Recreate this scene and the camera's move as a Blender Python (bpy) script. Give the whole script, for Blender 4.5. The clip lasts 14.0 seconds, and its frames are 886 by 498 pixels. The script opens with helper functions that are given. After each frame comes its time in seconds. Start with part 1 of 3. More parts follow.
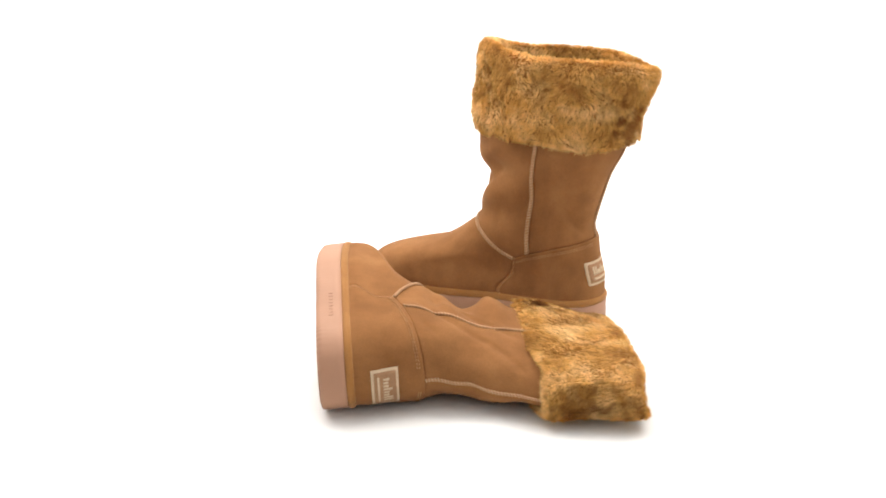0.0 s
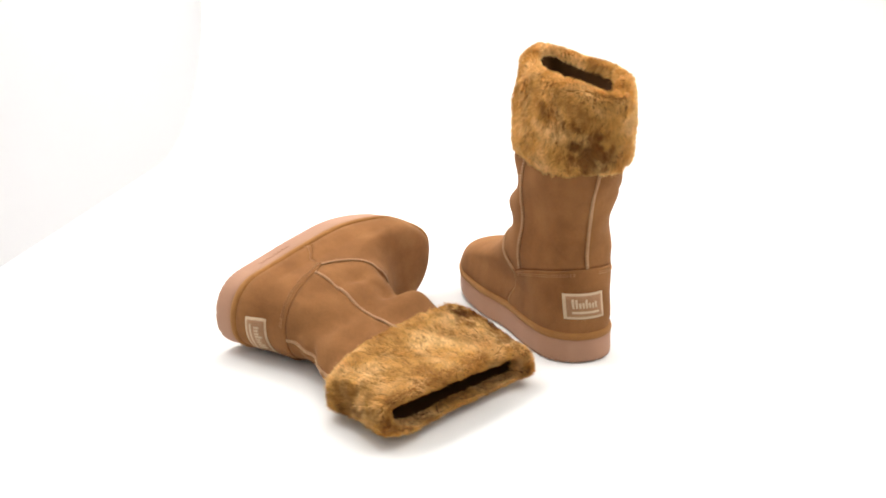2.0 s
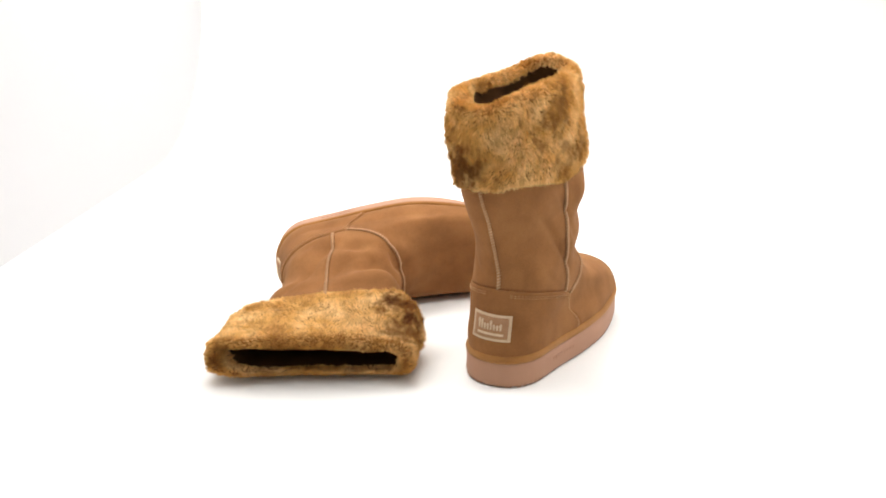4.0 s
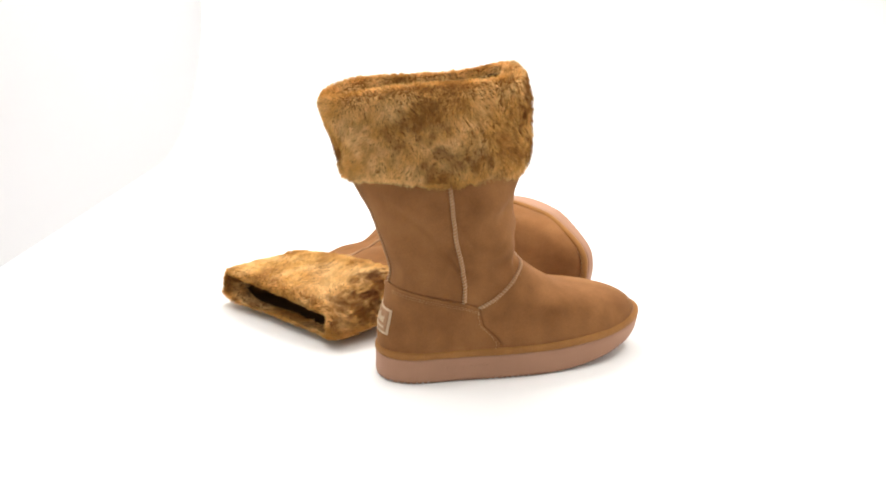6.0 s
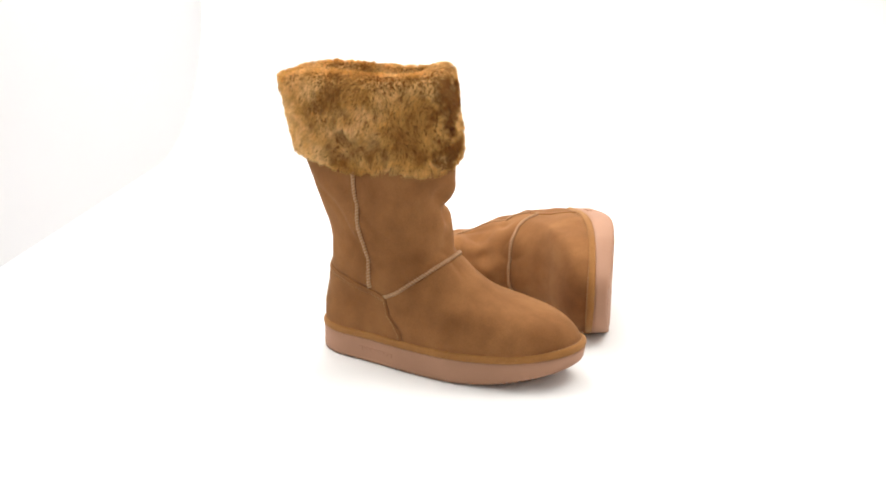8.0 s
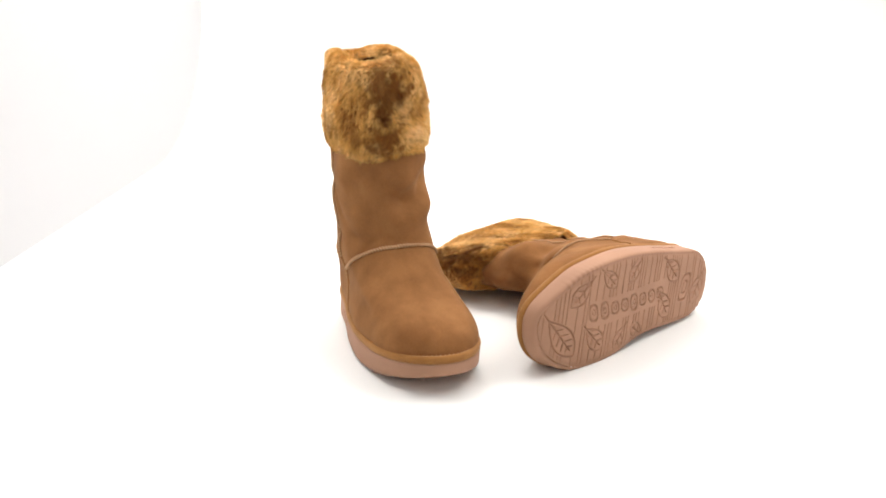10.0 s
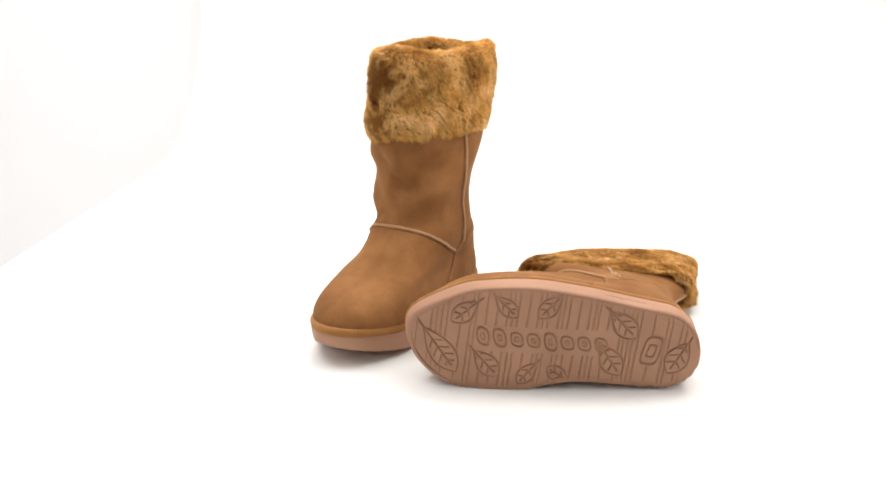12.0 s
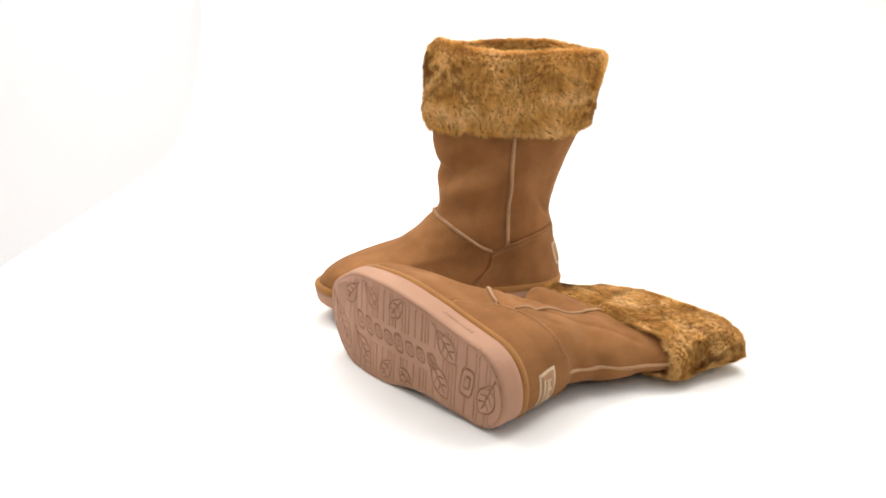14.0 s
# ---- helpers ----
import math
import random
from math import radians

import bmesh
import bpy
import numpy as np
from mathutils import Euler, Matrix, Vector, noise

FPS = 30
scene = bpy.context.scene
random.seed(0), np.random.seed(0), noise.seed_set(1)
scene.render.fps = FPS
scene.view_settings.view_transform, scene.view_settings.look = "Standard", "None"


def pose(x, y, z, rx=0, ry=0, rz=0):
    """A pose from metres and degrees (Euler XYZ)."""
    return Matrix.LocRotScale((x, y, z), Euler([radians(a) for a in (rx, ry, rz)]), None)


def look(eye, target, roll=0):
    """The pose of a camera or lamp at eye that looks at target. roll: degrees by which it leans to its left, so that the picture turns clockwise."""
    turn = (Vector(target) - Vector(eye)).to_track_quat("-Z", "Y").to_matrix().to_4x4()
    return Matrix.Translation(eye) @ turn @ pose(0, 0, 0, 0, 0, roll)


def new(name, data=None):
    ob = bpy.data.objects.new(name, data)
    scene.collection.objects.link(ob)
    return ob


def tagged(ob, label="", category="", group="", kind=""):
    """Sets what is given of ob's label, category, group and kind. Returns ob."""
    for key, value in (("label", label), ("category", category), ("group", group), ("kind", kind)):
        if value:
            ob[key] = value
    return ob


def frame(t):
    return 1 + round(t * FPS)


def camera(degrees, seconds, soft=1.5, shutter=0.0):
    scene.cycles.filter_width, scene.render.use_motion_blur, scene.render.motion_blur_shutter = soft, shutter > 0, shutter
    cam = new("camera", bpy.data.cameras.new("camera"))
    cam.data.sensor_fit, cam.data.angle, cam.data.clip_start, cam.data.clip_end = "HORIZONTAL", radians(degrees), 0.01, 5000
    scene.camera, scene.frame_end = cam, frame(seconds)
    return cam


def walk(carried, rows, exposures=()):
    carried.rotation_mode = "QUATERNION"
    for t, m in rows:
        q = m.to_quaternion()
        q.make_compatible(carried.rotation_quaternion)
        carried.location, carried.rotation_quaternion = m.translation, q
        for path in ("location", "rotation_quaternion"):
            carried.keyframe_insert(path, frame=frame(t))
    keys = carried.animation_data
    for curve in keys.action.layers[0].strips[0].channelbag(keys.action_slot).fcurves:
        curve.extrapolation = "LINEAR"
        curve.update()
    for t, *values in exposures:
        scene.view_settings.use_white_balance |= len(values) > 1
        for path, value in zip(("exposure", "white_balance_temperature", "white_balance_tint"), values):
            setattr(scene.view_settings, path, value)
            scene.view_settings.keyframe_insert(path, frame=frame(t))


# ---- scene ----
cam = camera(39.02, 14.0, soft=1.8)
walk(cam, [(0.0, pose(0, -1.24, 0.495, 71.95, 0.305, 1.2)), (14.0, pose(0, -1.24, 0.495, 71.95, 0.305, 1.2))],
     exposures=[(0.0, 0.2), (0.15, 0.1), (0.4, 0.0), (14.0, 0.0)])

# ---- world and light: a white light tent, lit by unseen softboxes and an added wall lamp ----
world = bpy.data.worlds.new("world")
scene.world = world
world.use_nodes = True
world.node_tree.nodes["Background"].inputs[0].default_value = (1.0, 0.98, 0.95, 1)
world.node_tree.nodes["Background"].inputs[1].default_value = 0.25


def softbox(name, eye, target, width, height, watts, colour=(1.0, 0.97, 0.93)):
    lamp = bpy.data.lights.new(name, "AREA")
    lamp.shape, lamp.size, lamp.size_y, lamp.energy, lamp.color = "RECTANGLE", width, height, watts, colour
    ob = new(name, lamp)
    ob.matrix_world = look(eye, target)
    return ob


softbox("softbox_top", (0.06, -0.28, 1.27), (0.06, -0.279, 0), 1.1, 1.3, 4.2)
softbox("softbox_west", (-0.52, 0.06, 0.86), (0.0, 0.0, 0.10), 0.34, 0.34, 4.3)
softbox("softbox_east", (0.54, 0.06, 0.86), (0.0, 0.0, 0.10), 0.34, 0.34, 4.0)
softbox("softbox_low_west", (-0.55, -0.30, 0.45), (0.0, 0.0, 0.14), 0.5, 0.55, 0.35)
softbox("softbox_low_east", (0.56, -0.30, 0.45), (0.0, 0.0, 0.14), 0.5, 0.55, 0.35)
softbox("softbox_front", (0.15, -1.45, 0.95), (0, 0.0, 0.1), 1.0, 0.6, 2.4)
# added lamp, unseen: lifts the far end of the west wall to white
softbox("added_wall_lamp", (-0.16, 0.66, 1.2), (-0.50, 0.74, 0.45), 0.4, 0.4, 4.6)
softbox("softbox_back", (0.1, 0.75, 1.22), (0.05, 0.85, 0), 1.1, 0.4, 8)


# ---- materials ----
def material(name, roughness, metallic=0.0):
    m = bpy.data.materials.new(name)
    m.use_nodes = True
    b = m.node_tree.nodes["Principled BSDF"]
    b.inputs["Roughness"].default_value, b.inputs["Metallic"].default_value = roughness, metallic
    return m, m.node_tree.nodes, m.node_tree.links, b


def noise_node(nodes, links, coord, scale, detail=4.0, stretch=(1, 1, 1)):
    mp = nodes.new("ShaderNodeMapping")
    mp.inputs["Scale"].default_value = stretch
    links.new(coord, mp.inputs["Vector"])
    n = nodes.new("ShaderNodeTexNoise")
    n.inputs["Scale"].default_value, n.inputs["Detail"].default_value = scale, detail
    links.new(mp.outputs[0], n.inputs["Vector"])
    return n.outputs["Fac"]


def ramp_node(nodes, links, fac, stops):
    r = nodes.new("ShaderNodeValToRGB")
    el = r.color_ramp.elements
    while len(el) < len(stops):
        el.new(0.5)
    for e, (p, c) in zip(el, stops):
        e.position, e.color = p, (*c, 1)
    links.new(fac, r.inputs["Fac"])
    return r.outputs["Color"]


def mix_node(nodes, links, kind, fac, a, b):
    m = nodes.new("ShaderNodeMix")
    m.data_type, m.blend_type = "RGBA", kind
    if hasattr(fac, "links"):
        links.new(fac, m.inputs[0])
    else:
        m.inputs[0].default_value = fac
    for socket, v in ((m.inputs[6], a), (m.inputs[7], b)):
        if isinstance(v, tuple):
            socket.default_value = (*v, 1)
        else:
            links.new(v, socket)
    return m.outputs[2]


def bump_node(nodes, links, bsdf, height, strength, distance):
    b = nodes.new("ShaderNodeBump")
    b.inputs["Strength"].default_value, b.inputs["Distance"].default_value = strength, distance
    links.new(height, b.inputs["Height"])
    links.new(b.outputs[0], bsdf.inputs["Normal"])


def suede(name, low, high, nap=0.25):
    m, nodes, links, b = material(name, 0.95)
    co = nodes.new("ShaderNodeTexCoord").outputs["Object"]
    big = noise_node(nodes, links, co, 22, 5)
    fine = noise_node(nodes, links, co, 900, 3)
    col = ramp_node(nodes, links, big, [(0.3, low), (0.7, high)])
    brushed = ramp_node(nodes, links, noise_node(nodes, links, co, 75, 5, (1, 1, 0.5)), [(0.35, (0.84, 0.83, 0.81)), (0.65, (1.10, 1.10, 1.10))])
    col = mix_node(nodes, links, "MULTIPLY", 0.4, col, brushed)
    speck = ramp_node(nodes, links, fine, [(0.3, (0.8, 0.8, 0.8)), (0.7, (1.12, 1.12, 1.12))])
    links.new(mix_node(nodes, links, "MULTIPLY", 0.6, col, speck), b.inputs["Base Color"])
    b.inputs["Sheen Weight"].default_value, b.inputs["Sheen Roughness"].default_value = nap, 0.5
    b.inputs["Sheen Tint"].default_value = (1.0, 0.75, 0.5, 1)
    b.inputs["Specular IOR Level"].default_value = 0.08
    bump_node(nodes, links, b, fine, 0.25, 0.0006)
    return m


SUEDE = suede("suede", (0.204, 0.085, 0.029), (0.312, 0.142, 0.053), 0.08)
SUEDE_WELT = suede("suede_welt", (0.280, 0.123, 0.037), (0.345, 0.158, 0.051))
SEAM = suede("raw_seam", (0.33, 0.165, 0.075), (0.44, 0.245, 0.125))
THREAD = suede("thread", (0.47, 0.29, 0.165), (0.56, 0.37, 0.22), 0.1)
STITCH = suede("tan_thread", (0.40, 0.21, 0.10), (0.48, 0.27, 0.13), 0.1)
LABEL = suede("woven_label", (0.54, 0.40, 0.26), (0.64, 0.50, 0.34), 0.1)
LABEL_FIELD = suede("woven_field", (0.33, 0.18, 0.10), (0.38, 0.22, 0.12), 0.1)


def rubber():
    m, nodes, links, b = material("sole_rubber", 0.62)
    co = nodes.new("ShaderNodeTexCoord").outputs["Object"]
    big = noise_node(nodes, links, co, 18, 4)
    fine = noise_node(nodes, links, co, 500, 3)
    links.new(ramp_node(nodes, links, big, [(0.3, (0.352, 0.184, 0.111)), (0.7, (0.412, 0.222, 0.137))]), b.inputs["Base Color"])
    bump_node(nodes, links, b, fine, 0.12, 0.0005)
    b.inputs["Specular IOR Level"].default_value = 0.3
    return m


RUBBER = rubber()


def pile(name, spots):
    """Golden brown hairs, browner in ragged patches: (x, y, z, radius, depth)."""
    m, nodes, links, b = material(name, 0.6)
    co = nodes.new("ShaderNodeTexCoord").outputs["Object"]
    big = noise_node(nodes, links, co, 20, 3, (1, 1, 1.2))
    mid = noise_node(nodes, links, co, 120, 3, (1, 1, 0.6))
    a = ramp_node(nodes, links, big, [(0.30, (0.50, 0.255, 0.070)), (0.46, (0.75, 0.445, 0.138)), (0.64, (0.94, 0.670, 0.310))])
    c = ramp_node(nodes, links, mid, [(0.36, (0.74, 0.69, 0.62)), (0.52, (1.04, 1.04, 1.04))])
    col = mix_node(nodes, links, "MULTIPLY", 0.75, a, c)
    rough = noise_node(nodes, links, co, 85, 4)
    for x, y, z, radius, depth in spots:
        spot = nodes.new("ShaderNodeVectorMath")
        spot.operation = "DISTANCE"
        spot.inputs[1].default_value = (x, y, z)
        links.new(co, spot.inputs[0])
        ragged = nodes.new("ShaderNodeMath")
        ragged.operation, ragged.inputs[1].default_value = "MULTIPLY_ADD", 0.085
        links.new(rough, ragged.inputs[0])
        links.new(spot.outputs["Value"], ragged.inputs[2])
        patch_tint = ramp_node(nodes, links, ragged.outputs[0], [(radius + 0.034, (1 - depth, 1 - 1.2 * depth, 1 - 1.35 * depth)), (radius + 0.050, (1, 1, 1))])
        col = mix_node(nodes, links, "MULTIPLY", 1.0, col, patch_tint)
    geo = nodes.new("ShaderNodeNewGeometry")
    r = ramp_node(nodes, links, geo.outputs["Random Per Island"], [(0.0, (0.78, 0.74, 0.70)), (0.5, (1.0, 1.0, 1.0)), (1.0, (1.18, 1.18, 1.17))])
    col = mix_node(nodes, links, "MULTIPLY", 1.0, col, r)
    links.new(col, b.inputs["Base Color"])
    b.inputs["Specular IOR Level"].default_value = 0.10
    # light passes through thin hairs
    glow, mixer = nodes.new("ShaderNodeBsdfTranslucent"), nodes.new("ShaderNodeMixShader")
    mixer.inputs[0].default_value = 0.28
    links.new(col, glow.inputs["Color"])
    links.new(b.outputs[0], mixer.inputs[1])
    links.new(glow.outputs[0], mixer.inputs[2])
    links.new(mixer.outputs[0], nodes["Material Output"].inputs["Surface"])
    return m


PILE_STANDING = pile("pile_hair", [(0.146, -0.012, 0.266, 0.023, 0.62), (0.144, -0.014, 0.218, 0.017, 0.58), (0.085, -0.05, 0.222, 0.010, 0.34), (0.030, -0.05, 0.266, 0.018, 0.36),
                                   (0.045, -0.05, 0.216, 0.014, 0.40), (-0.004, -0.046, 0.245, 0.010, 0.36), (-0.036, 0.022, 0.220, 0.020, 0.58), (0.125, 0.044, 0.262, 0.014, 0.45),
                                   (-0.020, 0.040, 0.240, 0.010, 0.35), (0.055, 0.052, 0.262, 0.012, 0.25)])
PILE_LYING = pile("pile_hair_slumped", [(0.148, 0.000, 0.225, 0.027, 0.60), (0.150, -0.014, 0.262, 0.026, 0.55), (0.128, 0.016, 0.214, 0.017, 0.50), (0.050, 0.030, 0.295, 0.010, 0.3),
                                        (-0.045, -0.014, 0.225, 0.020, 0.38), (-0.040, -0.014, 0.268, 0.014, 0.28), (0.010, -0.030, 0.290, 0.018, 0.32), (0.090, -0.040, 0.285, 0.018, 0.32)])
# darker than the hairs: shade between the tufts is put into this colour
PILE_BASE_SHADED = suede("pile_backing_shaded", (0.24, 0.105, 0.028), (0.36, 0.175, 0.054), 0.1)
# near-black stands in for the shade deep inside the openings
SHADED_LINING = suede("shaded_lining", (0.045, 0.019, 0.006), (0.075, 0.033, 0.010), 0.0)


def sheet_white(name, colour):
    m, nodes, links, b = material(name, 0.85)
    co = nodes.new("ShaderNodeTexCoord").outputs["Object"]
    n = noise_node(nodes, links, co, 3, 3)
    lo = tuple(c * 0.985 for c in colour)
    links.new(ramp_node(nodes, links, n, [(0.3, lo), (0.7, colour)]), b.inputs["Base Color"])
    b.inputs["Specular IOR Level"].default_value = 0.2
    return m


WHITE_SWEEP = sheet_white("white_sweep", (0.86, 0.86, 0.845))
# white like the sweep; the walls' weaker light is put into this grey
SHADED_WALL = sheet_white("white_fabric_shaded", (0.60, 0.60, 0.615))
FILL_BLOCKER = sheet_white("fill_blocker", (0.11, 0.107, 0.105))


# ---- mesh helpers ----
def mesh_object(name, verts, faces, mat, parent=None, label="", smooth=True, kind=""):
    me = bpy.data.meshes.new(name)
    me.from_pydata([tuple(v) for v in verts], [], faces)
    me.materials.append(mat)
    if smooth:
        me.polygons.foreach_set("use_smooth", [True] * len(me.polygons))
    me.update()
    ob = new(name, me)
    if parent is not None:
        ob.parent = parent
    return tagged(ob, label, kind=kind)


def grid_faces(n, m, close=False, flip=False, base=0):
    out = []
    for i in range(n - 1):
        for j in range(m if close else m - 1):
            k = (j + 1) % m
            q = (base + i * m + j, base + i * m + k, base + (i + 1) * m + k, base + (i + 1) * m + j)
            out.append(q[::-1] if flip else q)
    return out


def spline(points):
    """A smooth curve through (a, b) points: b as a function of a."""
    xs, ys = np.array(points, float).T
    d = np.gradient(ys, xs)

    def f(a):
        a = np.clip(np.asarray(a, float), xs[0], xs[-1])
        i = np.clip(np.searchsorted(xs, a) - 1, 0, len(xs) - 2)
        h = xs[i + 1] - xs[i]
        t = (a - xs[i]) / h
        return ((2 * t**3 - 3 * t**2 + 1) * ys[i] + (t**3 - 2 * t**2 + t) * h * d[i]
                + (3 * t**2 - 2 * t**3) * ys[i + 1] + (t**3 - t**2) * h * d[i + 1])
    return f


def smooth01(a):
    a = np.clip(a, 0, 1)
    return a * a * (3 - 2 * a)


# ---- the tent ----
def tent():
    n = 26
    prof = [(-1.75, 0.0), (0.70, 0.0)]
    prof += [(0.70 + 0.25 * math.sin(a), 0.25 - 0.25 * math.cos(a)) for a in np.linspace(0.08, math.pi / 2, n)]
    prof += [(0.95, 1.3)]
    verts = [(x, y, z) for y, z in prof for x in (-0.92, 0.90)]
    back = [(x, y + 0.012, z - 0.012) for x, y, z in verts]
    m = len(prof)
    faces = grid_faces(m, 2, flip=True) + grid_faces(m, 2, base=2 * m)
    ob = mesh_object("backdrop", verts + back, faces, WHITE_SWEEP)
    tagged(ob, "seamless white paper sweep of table and background", "backdrop", kind="structure")

    def panel(name, a, b, z0, z1, label, mat=SHADED_WALL):
        (x0, y0), (x1, y1) = a, b
        d = Vector((y1 - y0, x0 - x1, 0)).normalized() * 0.01
        bm = bmesh.new()
        vs = [bm.verts.new((x + s * d.x, y + s * d.y, z)) for s in (0, 1) for x, y, z in ((x0, y0, z0), (x1, y1, z0), (x1, y1, z1), (x0, y0, z1))]
        bm.faces.new(vs[:4]), bm.faces.new(vs[4:][::-1])
        for i in range(4):
            k = (i + 1) % 4
            bm.faces.new((vs[i], vs[i + 4], vs[k + 4], vs[k]))
        bmesh.ops.recalc_face_normals(bm, faces=bm.faces)
        me = bpy.data.meshes.new(name)
        bm.to_mesh(me), bm.free()
        me.materials.append(mat)
        tagged(new(name, me), label, "wall", kind="structure")

    panel("wall_west", (-0.864, -1.7), (-0.475, 0.97), -0.006, 1.3, "white fabric side wall of a light tent, greyed in colour for shade")
    panel("wall_east", (0.75, 0.97), (0.62, -1.7), -0.006, 1.3, "white fabric side wall of a light tent, greyed in colour for shade")
    # unseen dark sheet, added behind the camera to weaken the front fill
    panel("fill_blocker_south", (0.85, -1.72), (-0.95, -1.72), -0.006, 1.3, "unseen dark grey sheet added behind the camera to cut front fill", FILL_BLOCKER)
    # roof out of view, added to close the tent and return light
    bm = bmesh.new()
    bmesh.ops.create_cube(bm, size=1, matrix=Matrix.Translation((0.05, -0.4, 1.315)) @ Matrix.Diagonal((2.1, 2.9, 0.02, 1)))
    me = bpy.data.meshes.new("ceiling")
    bm.to_mesh(me), bm.free()
    me.materials.append(SHADED_WALL)
    tagged(new("ceiling", me), "unseen fabric roof added to close the light tent", "ceiling", kind="structure")


tent()

# ---- the boot: right-hand boot, x from heel to toe, z up, its inner side towards +y ----
BACK = spline([(0.024, -0.004), (0.045, -0.003), (0.068, 0.002), (0.090, 0.005), (0.105, 0.0075), (0.128, 0.0055), (0.156, -0.0055), (0.19, -0.0205), (0.23, -0.036)])
INSTEP = [(0.2680, 0.034), (0.2650, 0.045), (0.247, 0.0585), (0.219, 0.067), (0.191, 0.0735), (0.165, 0.086), (0.149, 0.098), (0.138, 0.108)]
SHAFT_FRONT = [(0.134, 0.125), (0.131, 0.142), (0.1285, 0.157), (0.133, 0.176), (0.136, 0.196), (0.138, 0.23)]
FRONT = spline([(z, x) for x, z in INSTEP + SHAFT_FRONT])
SHAFT_HALF = spline([(0.06, 0.044), (0.08, 0.0455), (0.105, 0.0465), (0.13, 0.046), (0.155, 0.0480), (0.18, 0.0475), (0.205, 0.0440), (0.24, 0.041)])
SEAM_V = np.array([(0, 0, 0.095), (0.3, 0.036, 0.088), (0.5, 0.065, 0.0800), (0.62, 0.0825, 0.0725), (0.72, 0.0955, 0.0785), (0.85, 0.1155, 0.0925), (1, 0.138, 0.108)])


# hollows (-) and bulges (+) of the shafts: x, y, z, radius, depth
DENTS = [(0.132, -0.006, 0.172, 0.013, -0.0067), (0.120, -0.034, 0.166, 0.013, -0.0075), (0.118, -0.036, 0.138, 0.016, 0.0067), (0.134, 0.012, 0.186, 0.014, 0.0045),
         (0.128, 0.016, 0.150, 0.014, -0.0045), (0.130, -0.004, 0.146, 0.011, 0.0045), (0.128, 0.000, 0.122, 0.012, -0.0042), (0.105, 0.040, 0.168, 0.018, -0.0060),
         (0.108, 0.040, 0.140, 0.014, 0.0037), (0.105, -0.042, 0.190, 0.016, 0.0037), (0.030, 0.042, 0.150, 0.022, -0.0045), (0.030, -0.042, 0.160, 0.022, -0.0037),
         (0.010, -0.035, 0.120, 0.016, 0.0033), (0.110, -0.040, 0.112, 0.012, -0.0053)]
SLUMP_DENTS = [(0.060, -0.042, 0.150, 0.020, -0.0075), (0.030, -0.042, 0.125, 0.016, 0.0060), (0.105, -0.040, 0.140, 0.015, -0.0083), (0.110, -0.036, 0.165, 0.014, 0.0060),
               (0.095, -0.042, 0.112, 0.010, -0.0075), (0.020, -0.040, 0.175, 0.016, -0.0053), (0.128, -0.010, 0.140, 0.014, -0.0083), (0.128, 0.010, 0.165, 0.014, 0.0045),
               (0.004, 0.000, 0.135, 0.014, -0.0060), (0.000, 0.010, 0.165, 0.014, 0.0045), (0.080, 0.042, 0.150, 0.020, -0.0060)]


def toe_spring(x):
    return 0.016 * np.clip((np.asarray(x, float) - 0.14) / 0.13, 0, 1.1) ** 2.0


def rounded(d, r, p=2.2):
    return (1 - np.clip(1 - np.clip(d, 0, None) / r, 0, 1) ** p) ** (1 / 2.05)


